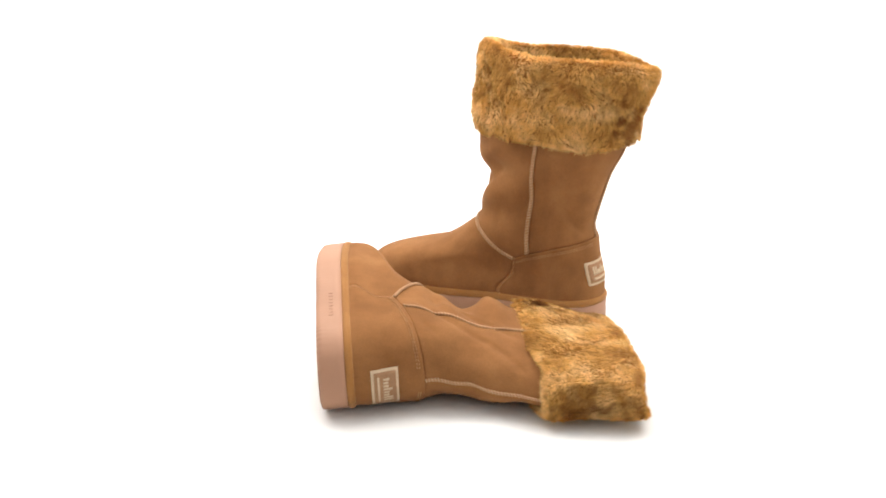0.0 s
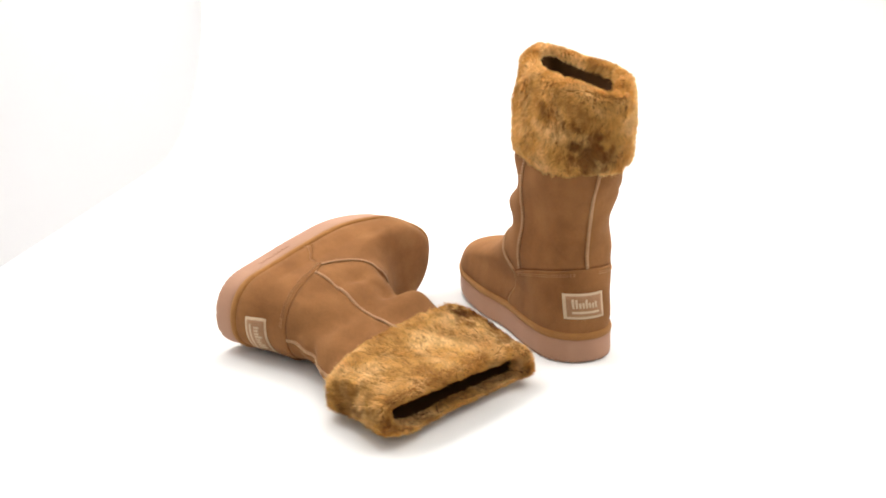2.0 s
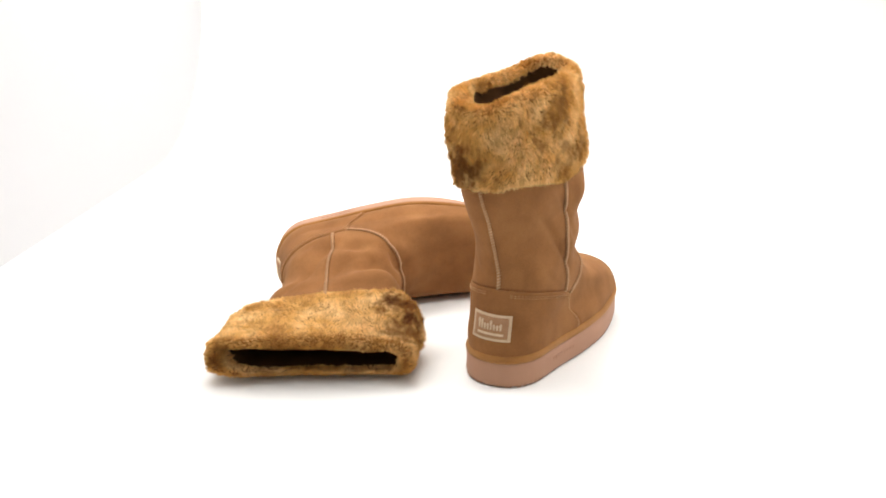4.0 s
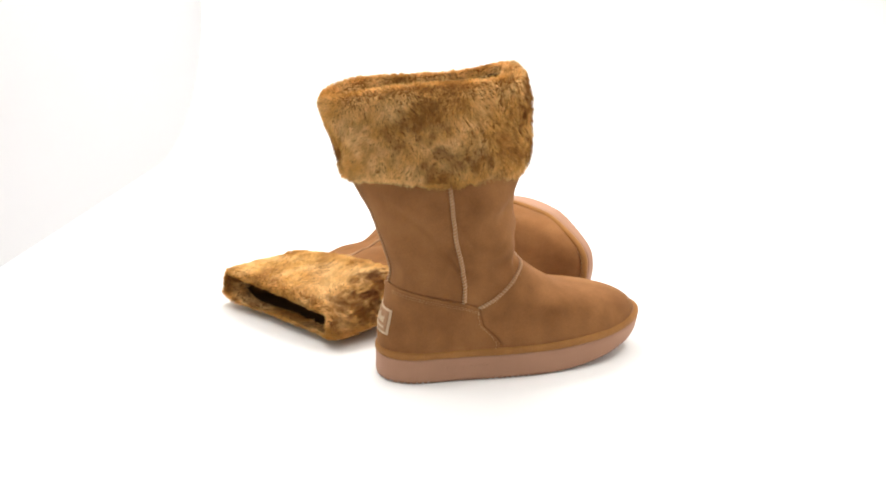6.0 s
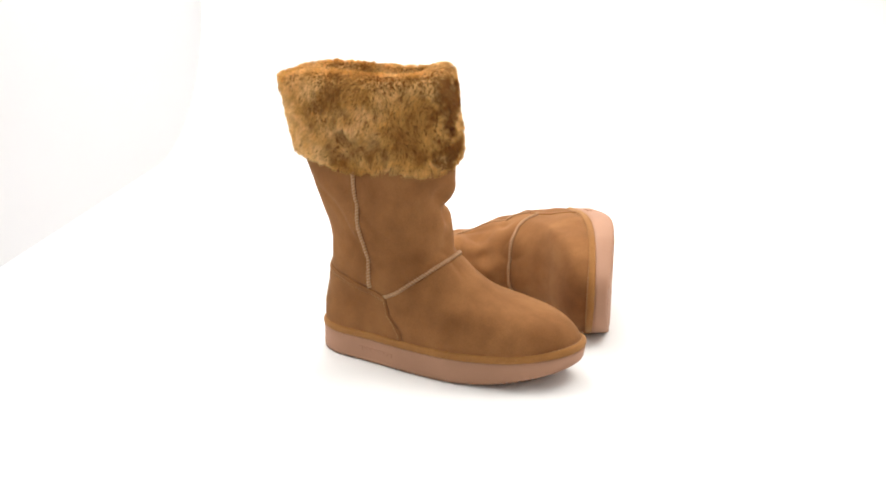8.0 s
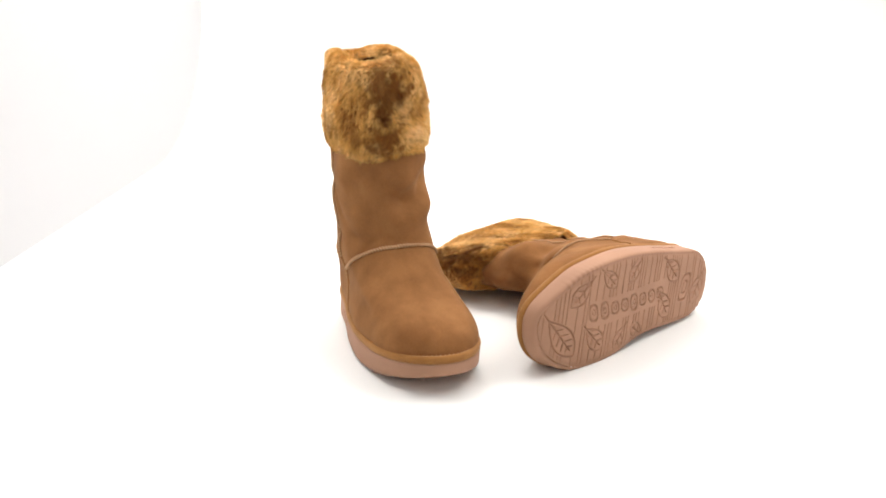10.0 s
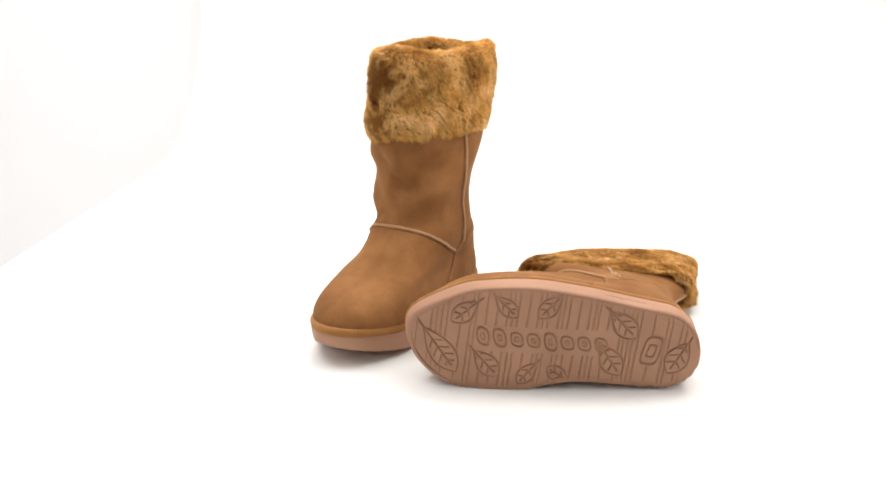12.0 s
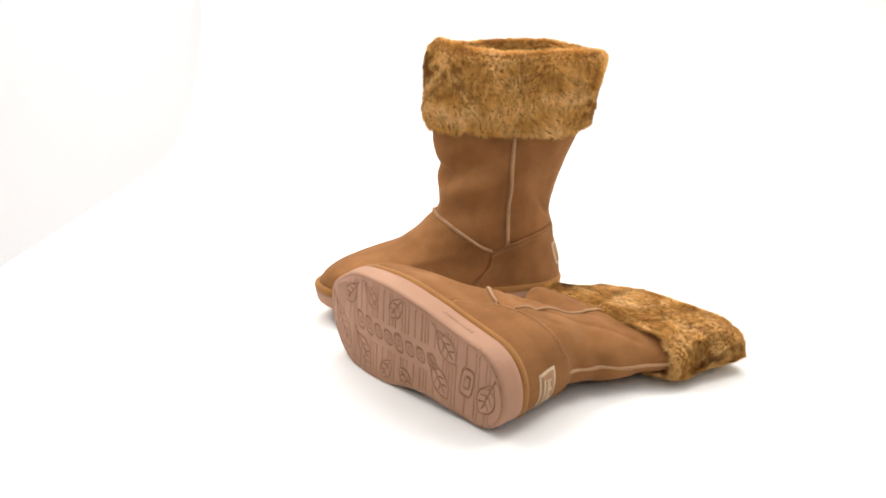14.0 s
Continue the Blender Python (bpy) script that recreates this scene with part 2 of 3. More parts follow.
class Boot:
    """The forms of one boot. toe_in: how far its toe swings inwards; slump: how far the shaft has collapsed sideways."""

    def __init__(self, side, toe_in, slump, outer, inner):
        self.dents = SLUMP_DENTS if slump else DENTS
        self.blunt = 0.075 - 0.013 * slump
        self.side, self.toe_in, self.slump = side, toe_in, slump
        at = (-0.01, 0.0, 0.06, 0.11, 0.16, 0.21, 0.26, 0.28)
        ext = lambda w: [w[0], *w, w[-1]]
        self.outer, self.inner = spline(list(zip(at, ext(outer)))), spline(list(zip(at, ext(inner))))

    def sole_half(self, x, hand):
        return np.where(np.asarray(hand) > 0, self.inner(x), self.outer(x))

    def centre(self, x, z):
        fade = 1 - smooth01((np.asarray(z, float) - 0.06) / 0.07)
        return 0.003 + self.toe_in * (np.clip(x, 0, None) / 0.2) ** 1.5 * fade

    def half(self, x, z, hand):
        t = smooth01((z - 0.03) / 0.065)
        foot = (self.sole_half(x, hand) - 0.0030) * (1 + 0.035 * np.sin(np.pi * np.clip((z - 0.028) / 0.03, 0, 1)) - 0.10 * np.clip((z - 0.04) / 0.05, 0, 1))
        h = foot * (1 - t) + SHAFT_HALF(z) * t
        rb = 0.040 + 0.033 * smooth01((z - 0.04) / 0.08)
        rf = self.blunt - 0.006 - 0.006 * smooth01((z - 0.09) / 0.05)
        return h * rounded(x - BACK(z), rb) * rounded(FRONT(z) - x, rf)

    def bend(self, p):
        """Slump of the shaft, folds, and the mirror of a left boot."""
        p = np.array(p, float)
        x, y, z = p[..., 0].copy(), p[..., 1].copy(), p[..., 2]
        s = self.slump
        t, u = smooth01((z - 0.06) / 0.13), smooth01((z - 0.14) / 0.13)
        y = y * (1 - (0.36 * t + 0.22 * u) * s) + (0.019 * t + 0.011 * u + 0.13 * (x - 0.05) * u) * s
        x = (x - 0.055) * (1 + (0.04 * t - 0.02 * u) * s) + 0.055 + (0.009 + 0.004 * np.clip(1 - (x + 0.04) / 0.12, 0, 1)) * u * s
        rim = smooth01((z - 0.195) / 0.085) * s
        y = y + 0.0105 * rim * np.clip((y - 0.016) / 0.03, 0, 1)
        x = x - 0.009 * rim * np.clip((x - 0.05) / 0.09, 0, 1.2)
        x = x - 0.006 * rim * np.clip((0.03 - x) / 0.06, 0, 1) * np.clip((y - 0.012) / 0.030, 0, 1)
        x = x - 0.010 * s * smooth01((z - 0.175) / 0.03) * np.clip((0.03 - x) / 0.06, 0, 1) * (0.4 + 0.6 * smooth01((y + 0.005) / 0.03))
        # the upright shaft is twisted a little against the foot
        turn = radians(-4.5) * smooth01((z - 0.09) / 0.09) * (1 - s)
        x, y = 0.05 + (x - 0.05) * np.cos(turn) - (y - 0.003) * np.sin(turn), 0.003 + (x - 0.05) * np.sin(turn) + (y - 0.003) * np.cos(turn)
        y = y * self.side
        if s:  # the slumped cuff is flattened where it rests on the ground
            y = y + 0.007 * smooth01((z - 0.10) / 0.14)
            ground = -0.0285 - 0.132 * x - 0.0444 * z
            d = y - ground
            y = y + (ground + (d + np.sqrt(d * d + 4 * 0.0035 ** 2)) / 2 - y) * smooth01((z - 0.06) / 0.06)
        return np.stack([x, y, z + 0.08 * np.clip(z - 0.19, 0, None) * s], -1)

    def folds(self, p, out):
        """Soft creases of the shaft, pushed along the outward direction."""
        x, y, z = p[..., 0], p[..., 1], p[..., 2]
        k = smooth01((z - 0.085) / 0.03) * smooth01((0.205 - z) / 0.04)
        a = np.sin(105 * z + 30 * x + 36 * y + 0.6) * np.sin(38 * x - 62 * y + 1.3) + 0.5 * np.sin(80 * z - 60 * x + 40 * y + 2)
        front = smooth01((x - 0.05) / 0.07)
        b = np.sin(150 * z - 60 * np.abs(y) - 25 * y + 2.2) * front
        foot = smooth01((0.1 - z) / 0.02) * (np.sin(70 * x + 40 * y) * np.sin(60 * z + 30 * y)) * 0.0005
        amp = (0.0021 + 0.0016 * self.slump)
        calm = 1 - 0.6 * (1 - self.slump) * smooth01(y / 0.03)
        ridge = np.sin(72 * z + 38 * x - 24 * y + 1.6 * np.sin(42 * x + 55 * y) + 0.4)
        crease = (1 - np.abs(ridge)) ** 3 * smooth01(np.sin(34 * x - 47 * y + 25 * z + 0.8) + 0.5)
        dents = np.zeros_like(x)
        for dx, dy, dz, r, depth in self.dents:
            dents = dents + depth * np.exp(-(((x - dx) / 1.4) ** 2 + (y - dy) ** 2 + ((z - dz) * (1.25 if depth < 0 else 1)) ** 2) / (r * r))
        p = p + out * (dents * smooth01((z - 0.075) / 0.03))[..., None]
        return p + out * (k * (calm * a * amp + b * 0.0014 - (0.0028 + 0.0006 * self.slump) * crease) + foot)[..., None]

    def rows(self, family, v, s):
        """Side-view places (x, z) on a panel family: v across, s from back to front."""
        v, s = np.meshgrid(v, s, indexing="ij")
        vx, vz = np.interp(s, SEAM_V[:, 0], SEAM_V[:, 1]), np.interp(s, SEAM_V[:, 0], SEAM_V[:, 2])
        if family == "shaft":
            tx, tz = np.interp(s, [0, 0.5, 1], [-0.036, 0.053, 0.138]), np.full_like(s, 0.225)
            x, z = tx * (1 - v) + vx * v, tz * (1 - v) + vz * v
            b0, b1 = 0.225 * (1 - v) + 0.095 * v, 0.225 * (1 - v) + 0.108 * v
            bx, fx = BACK(b0), FRONT(b1)
            lo, hi = -0.036 * (1 - v), 0.138
        else:
            sx = np.interp(s, [0, 0.62, 1], [-0.004, 0.100, 0.269])
            sz = 0.028 + toe_spring(sx) * 0.6
            x, z = vx * (1 - v) + sx * v, vz * (1 - v) + sz * v
            ins = np.array(INSTEP[::-1])
            arc = np.concatenate([[0], np.cumsum(np.hypot(*np.diff(ins, axis=0).T))])
            fx, b1 = np.interp(v * arc[-1], arc, ins[:, 0]), np.interp(v * arc[-1], arc, ins[:, 1])
            b0 = 0.095 * (1 - v) + 0.028 * v
            bx = BACK(b0)
            z = z + (b1 - (0.108 * (1 - v) + (0.028 + toe_spring(0.269) * 0.6) * v)) * s**1.5
            fx = FRONT(b1)
            lo, hi = -0.004 * v, 0.138 * (1 - v) + 0.269 * v
        x = x + (bx - lo) * (1 - s) + (fx - hi) * s
        return x, z

    def surface(self, family, v, s, hand):
        x, z = self.rows(family, v, s)
        y = self.centre(x, z) + hand * self.half(x, z, hand)
        return np.stack([x, y, z], -1)

    def panel(self, family, v, s, flanks=(1, -1)):
        """Grid of places (folded and bent) and outward directions, from one side over the front or back to the other."""
        parts = [self.surface(family, v, s, h) for h in flanks]
        p = parts[0] if len(parts) == 1 else np.concatenate([parts[0], parts[1][:, ::-1][:, 1:]], 1)
        du, dv = np.gradient(p, axis=1), np.gradient(p, axis=0)
        n = np.cross(du, dv)
        n /= np.linalg.norm(n, axis=-1, keepdims=True) + 1e-12
        mid = np.stack([np.clip(p[..., 0], 0.05, 0.09 if family == "shaft" else 0.2), self.centre(p[..., 0], p[..., 2]), np.minimum(p[..., 2], 0.05 if family != "shaft" else 9)], -1)
        n *= np.sign(np.sum(n * (p - mid), -1, keepdims=True))
        return self.bend(self.folds(p, n)), self.bend_way(p, n)

    def bend_way(self, p, n):
        a = self.bend(p + n * 0.001) - self.bend(p)
        return a / (np.linalg.norm(a, axis=-1, keepdims=True) + 1e-12)


def panel_mesh(name, grid, out, mat, parent, label="", thick=0.0015):
    """A sheet with thickness; its edges turn inwards."""
    n, m, _ = grid.shape
    inner = grid - out * thick
    ring = []
    verts = list(grid.reshape(-1, 3)) + list(inner.reshape(-1, 3))
    faces = grid_faces(n, m)
    back = [tuple(i + n * m for i in f[::-1]) for f in faces]
    edge = ([(0, j) for j in range(m)] + [(i, m - 1) for i in range(1, n)] + [(n - 1, j) for j in range(m - 2, -1, -1)] + [(i, 0) for i in range(n - 2, 0, -1)])
    for a, b in zip(edge, edge[1:] + edge[:1]):
        ia, ib = a[0] * m + a[1], b[0] * m + b[1]
        ring.append((ib, ia, ia + n * m, ib + n * m))
    f0 = faces[len(faces) // 2]
    c = [Vector(verts[i]) for i in f0]
    nn = (c[1] - c[0]).cross(c[3] - c[0])
    i0 = f0[0]
    if nn.dot(Vector(out.reshape(-1, 3)[i0])) < 0:
        faces, back, ring = [f[::-1] for f in faces], [f[::-1] for f in back], [f[::-1] for f in ring]
    return mesh_object(name, verts, faces + back + ring, mat, parent, label)


def tube(path, out, radius, flat=1.0, sides=8, lift=0.0):
    """Verts and faces of a cord along a path, flattened against the surface."""
    n = len(path)
    t = np.gradient(path, axis=0)
    t /= np.linalg.norm(t, axis=1, keepdims=True) + 1e-12
    b = np.cross(t, out)
    b /= np.linalg.norm(b, axis=1, keepdims=True) + 1e-12
    ang = np.arange(sides) * 2 * np.pi / sides
    p = (path + out * lift)[:, None] + radius * (np.cos(ang)[None, :, None] * b[:, None] + flat * np.sin(ang)[None, :, None] * out[:, None])
    verts = p.reshape(-1, 3)
    faces = grid_faces(n, sides, close=True) + [tuple(range(sides))[::-1], tuple((n - 1) * sides + i for i in range(sides))]
    return verts, faces


def resample(path, out, step):
    d = np.concatenate([[0], np.cumsum(np.linalg.norm(np.diff(path, axis=0), axis=1))])
    k = np.linspace(0, d[-1], max(3, int(d[-1] / step) + 1))
    f = lambda a: np.stack([np.interp(k, d, a[:, i]) for i in range(3)], 1)
    o = f(out)
    return f(path), o / (np.linalg.norm(o, axis=1, keepdims=True) + 1e-12)


def stitches(path, out, step, length, slant, width, lift, offset=0.0):
    """Short threads laid along or across a seam, as verts and faces."""
    p, o = resample(path, out, step)
    t = np.gradient(p, axis=0)
    t /= np.linalg.norm(t, axis=1, keepdims=True) + 1e-12
    b = np.cross(t, o)
    verts, faces = [], []
    for i in range(len(p)):
        way = t[i] * math.cos(slant) + b[i] * math.sin(slant)
        c = p[i] + o[i] * lift + b[i] * offset
        pts = np.array([c + way * length * k - o[i] * (0.0 if abs(k) < 0.4 else 0.0012) for k in (-0.5, -0.25, 0.25, 0.5)])
        v, f = tube(pts, np.repeat(o[i][None], 4, 0), width, 0.8, 5)
        faces += [tuple(j + len(verts) for j in q) for q in f]
        verts += list(v)
    return verts, faces


def seam(name, path, out, parent, radius, mat, label, cross=True):
    p, o = resample(path, out, 0.0035)
    wob = 0.0003 * np.sin(np.arange(len(p)) * 1.9)[:, None]
    v, f = tube(p + o * wob, o, radius, 0.8, 8, radius * 0.35)
    ob = mesh_object(name, v, f, mat, parent, label)
    if cross:
        v, f = stitches(p, o, 0.0030, radius * 2.7, 1.15, 0.00050, radius * 1.10)
        mesh_object("stitching", v, f, THREAD, ob, "pale overlock thread", kind="stuff")
    return ob


# ---- fleece cuff ----
CUFF_BACK = spline([(0.190, -0.028), (0.200, -0.033), (0.222, -0.037), (0.25, -0.046), (0.275, -0.054), (0.30, -0.056)])
CUFF_FRONT = spline([(0.190, 0.134), (0.200, 0.141), (0.218, 0.1455), (0.25, 0.1435), (0.28, 0.143), (0.30, 0.139)])
CUFF_HALF = spline([(0.190, 0.0470), (0.205, 0.0510), (0.23, 0.0505), (0.26, 0.0470), (0.285, 0.0435), (0.30, 0.042)])


def cuff_grid(boot, n=120):
    """The turned-down cuff: from its lower edge up outside, over the rim and down inside."""
    box = 0.95 - 0.47 * boot.slump
    dense = np.linspace(0, 2 * np.pi, 3601)
    power = lambda v: np.sign(v) * np.abs(v) ** box
    run = np.concatenate([[0], np.cumsum(np.hypot(0.1 * np.diff(power(np.cos(dense))), 0.05 * np.diff(power(np.sin(dense)))))])
    ph = np.interp(np.linspace(0, run[-1], n, endpoint=False), run, dense)
    cx, sx = power(np.cos(ph)), power(np.sin(ph))
    soft_x, soft_y = np.sign(np.cos(ph)) * np.abs(np.cos(ph)) ** 0.6, np.sign(np.sin(ph)) * np.abs(np.sin(ph)) ** 0.7
    u = (cx + 1) / 2
    rim = 0.279 + 0.014 * u + boot.slump * (-0.002 - 0.010 * u) + 0.003 * np.sin(3 * ph + 1)
    low = 0.199 + 0.0045 * (1 - boot.slump) + 0.003 * np.sin(2 * ph + 0.5) + 0.002 * np.sin(5 * ph)
    prof = [(0.0, 0.010), (-0.02, 0.004), (0.0, 0.0)]
    prof += [(k, 0.0) for k in np.linspace(0.08, 0.93, 14)]
    prof += [(0.98, 0.002), (1.01, 0.006), (1.015, 0.011), (0.99, 0.016), (0.92, 0.0195)]
    prof += [(k, 0.021) for k in np.linspace(0.80, 0.0, 7)] + [(-0.06, 0.017)]
    out = []
    for k, inset in prof:
        z = low + (rim - low) * k
        zz = np.clip(z, 0.19, 0.30)
        deep = smooth01((inset - 0.008) / 0.010)
        tight = 1 - 0.9 * boot.slump
        wide = 1 - 0.35 * deep * boot.slump
        xb, xf = CUFF_BACK(zz) + inset * (wide + 0.35 * deep * tight), CUFF_FRONT(zz) - inset * (wide + 0.15 * deep * tight)
        px, py = cx + (soft_x - cx) * deep * boot.slump, sx + (soft_y - sx) * deep * boot.slump
        x = (xb + xf) / 2 + (xf - xb) / 2 * px
        y = 0.0025 + (CUFF_HALF(zz) * 0.965 - inset * (1 - 0.22 * deep) * (1 - boot.slump * deep * np.where(sx > 0, 0.6, 1.0) * sx)) * py
        lump = 0.0012 * np.sin(5 * ph + 60 * z) + 0.0010 * np.sin(9 * ph - 90 * z + 2)
        out.append(np.stack([x + lump * cx, y + lump * sx, z], -1))
    return np.array(out)


def lining(boot, parent):
    """Fleece lining of the shaft, down to the insole; its colour holds the inner shade."""
    ph = np.linspace(0, 2 * np.pi, 48, endpoint=False)
    rows = []
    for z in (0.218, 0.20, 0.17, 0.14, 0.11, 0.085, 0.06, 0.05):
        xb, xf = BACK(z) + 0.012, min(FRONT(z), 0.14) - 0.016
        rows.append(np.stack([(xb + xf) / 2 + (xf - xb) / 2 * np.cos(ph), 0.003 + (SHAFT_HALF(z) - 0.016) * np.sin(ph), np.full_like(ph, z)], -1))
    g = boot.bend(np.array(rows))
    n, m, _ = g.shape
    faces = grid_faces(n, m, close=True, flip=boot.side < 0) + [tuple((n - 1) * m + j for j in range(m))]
    return mesh_object("lining", g.reshape(-1, 3), faces, SHADED_LINING, parent, "brown fleece lining, darkened in colour for the shade inside")


def fleece(boot, parent, seed, count, mat):
    whole = cuff_grid(boot)
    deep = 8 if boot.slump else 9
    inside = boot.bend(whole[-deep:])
    mesh_object("cuff_lining", inside.reshape(-1, 3), grid_faces(deep, whole.shape[1], close=True, flip=boot.side > 0), SHADED_LINING, parent, "brown fleece inside the cuff, with the shade put into its colour")
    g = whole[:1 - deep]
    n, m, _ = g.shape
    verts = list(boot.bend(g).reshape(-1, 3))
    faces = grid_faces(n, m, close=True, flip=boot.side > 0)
    cuff = mesh_object("cuff", verts, faces, PILE_BASE_SHADED, parent, "turned-down golden brown fleece cuff")
    # pile: tapered hairs combed down and swirled in tufts
    rng = np.random.default_rng(seed)
    gg = np.concatenate([g, g[:, :1]], 1)
    last = n - 1
    du, dv = np.gradient(gg, axis=1), np.gradient(gg, axis=0)
    nrm = np.cross(du, dv)
    nrm /= np.linalg.norm(nrm, axis=-1, keepdims=True) + 1e-12
    nrm[:, -1] = nrm[:, 0]
    if nrm[8, 0, 0] < 0:
        nrm = -nrm
    seg = np.linalg.norm(np.diff(g, axis=0), axis=2).mean(1)[:last]
    cum = np.concatenate([[0], np.cumsum(seg)])
    a = np.interp(rng.random(count) * cum[-1], cum, np.arange(len(cum)))
    b = rng.random(count) * m

    def at(arr):
        i, j = np.clip(a.astype(int), 0, n - 2), np.clip(b.astype(int), 0, m - 1)
        fi, fj = (a - i)[:, None], (b - j)[:, None]
        return (arr[i, j] * (1 - fi) + arr[i + 1, j] * fi) * (1 - fj) + (arr[i, j + 1] * (1 - fi) + arr[i + 1, j + 1] * fi) * fj
    p, nn = at(gg), at(nrm)
    nn /= np.linalg.norm(nn, axis=1, keepdims=True)
    x, y, z = p.T
    f1 = np.sin(70 * x + 90 * y + 40 * z + seed) + np.sin(-110 * x + 60 * y + 75 * z + 1.7)
    f2 = np.sin(60 * z - 95 * x + 50 * y + 2.1 * seed) + np.sin(130 * z + 80 * x - 70 * y)
    f3 = np.sin(260 * x + 200 * y - 310 * z) + np.sin(330 * z + 240 * y - 190 * x + seed)
    # tufts: hairs of one tuft lean together and meet at their tips
    run = np.interp(a, np.arange(len(cum)), cum)
    ring = np.linalg.norm(np.diff(gg[10], axis=0), axis=1).sum()
    su, sv = run / 0.0052 + 0.35 * f3, b / m * ring / 0.0044 + 0.35 * f2 + 0.5 * (np.floor(run / 0.0052) % 2)
    cell = (np.floor(su) * 4096 + np.floor(sv)).astype(np.int64)
    tuft, inv = np.unique(cell, return_inverse=True)
    size = np.maximum(np.bincount(inv), 1)[:, None]
    heart = np.stack([np.bincount(inv, p[:, i]) for i in range(3)], 1) / size
    lean = rng.normal(0, 1, (len(tuft), 3))
    down = np.array([0, 0, -1.0]) - nn * (-nn[:, 2:3])
    around = np.cross(nn, np.array([0, 0, 1.0]))
    turn = (0.50 * f1 + 0.25 * f2)[:, None]
    comb = down * np.cos(turn) + around * np.sin(turn)
    way = nn * (0.50 + 0.06 * f2[:, None]) + comb * 0.66 + 0.13 * lean[inv]
    way += rng.normal(0, 0.12, way.shape)
    way /= np.linalg.norm(way, axis=1, keepdims=True)
    length = rng.uniform(0.0045, 0.0078, count) * (1 + 0.06 * f3) * (0.88 + 0.24 * rng.random(len(tuft)))[inv]
    length *= np.where(a > last - 6, 0.75, 1.0)
    bow = comb * 0.30 + np.array([0, 0, -0.12]) + rng.normal(0, 0.10, way.shape)
    sidew = np.cross(way, nn + rng.normal(0, 0.5, way.shape))
    sidew /= np.linalg.norm(sidew, axis=1, keepdims=True) + 1e-9
    w = rng.uniform(0.00022, 0.00044, count)[:, None]
    L = length[:, None]
    p0 = p - nn * 0.001
    gather = (heart[inv] - p) * rng.uniform(0.10, 0.55, count)[:, None]
    p1 = p0 + way * L * 0.5 + gather * 0.35
    p2 = p0 + way * L + bow * L * 0.3 + gather
    v = np.stack([p0 - sidew * w, p0 + sidew * w, p1 - sidew * w * 0.8, p1 + sidew * w * 0.8, p2], 1)
    v = boot.bend(v).reshape(-1, 3)
    me = bpy.data.meshes.new("fleece")
    k = np.arange(count)[:, None] * 5
    loops = (k + np.array([0, 1, 3, 2, 2, 3, 4])).reshape(-1)
    me.vertices.add(len(v)), me.loops.add(len(loops)), me.polygons.add(2 * count)
    me.vertices.foreach_set("co", v.reshape(-1).astype(np.float32))
    me.loops.foreach_set("vertex_index", loops.astype(np.int32))
    starts = (np.arange(count)[:, None] * 7 + np.array([0, 4])).reshape(-1)
    me.polygons.foreach_set("loop_start", starts.astype(np.int32))
    me.polygons.foreach_set("use_smooth", np.ones(2 * count, dtype=bool))
    me.update(calc_edges=True)
    me.materials.append(mat)
    hair = new("fleece", me)
    hair.parent = cuff
    tagged(hair, "soft golden brown fleece pile", kind="stuff")
    return cuff


# ---- outsole ----
LEAVES = [  # x, y, half length, half width, turn in degrees
    (0.2362, 0.0282, 0.0262, 0.0118, 133), (0.2182, -0.0155, 0.0169, 0.0085, 49), (0.1810, -0.0275, 0.0145, 0.0075, 142), (0.1410, -0.0333, 0.0155, 0.0078, 54),
    (0.0710, -0.0245, 0.0184, 0.0100, 140), (0.0152, 0.0020, 0.0186, 0.0105, 67), (0.0780, 0.0125, 0.0193, 0.0100, 129), (0.1240, 0.0336, 0.0125, 0.0070, -29),
    (0.1530, 0.0365, 0.0140, 0.0072, 58), (0.1922, 0.0327, 0.0172, 0.0095, 139)]


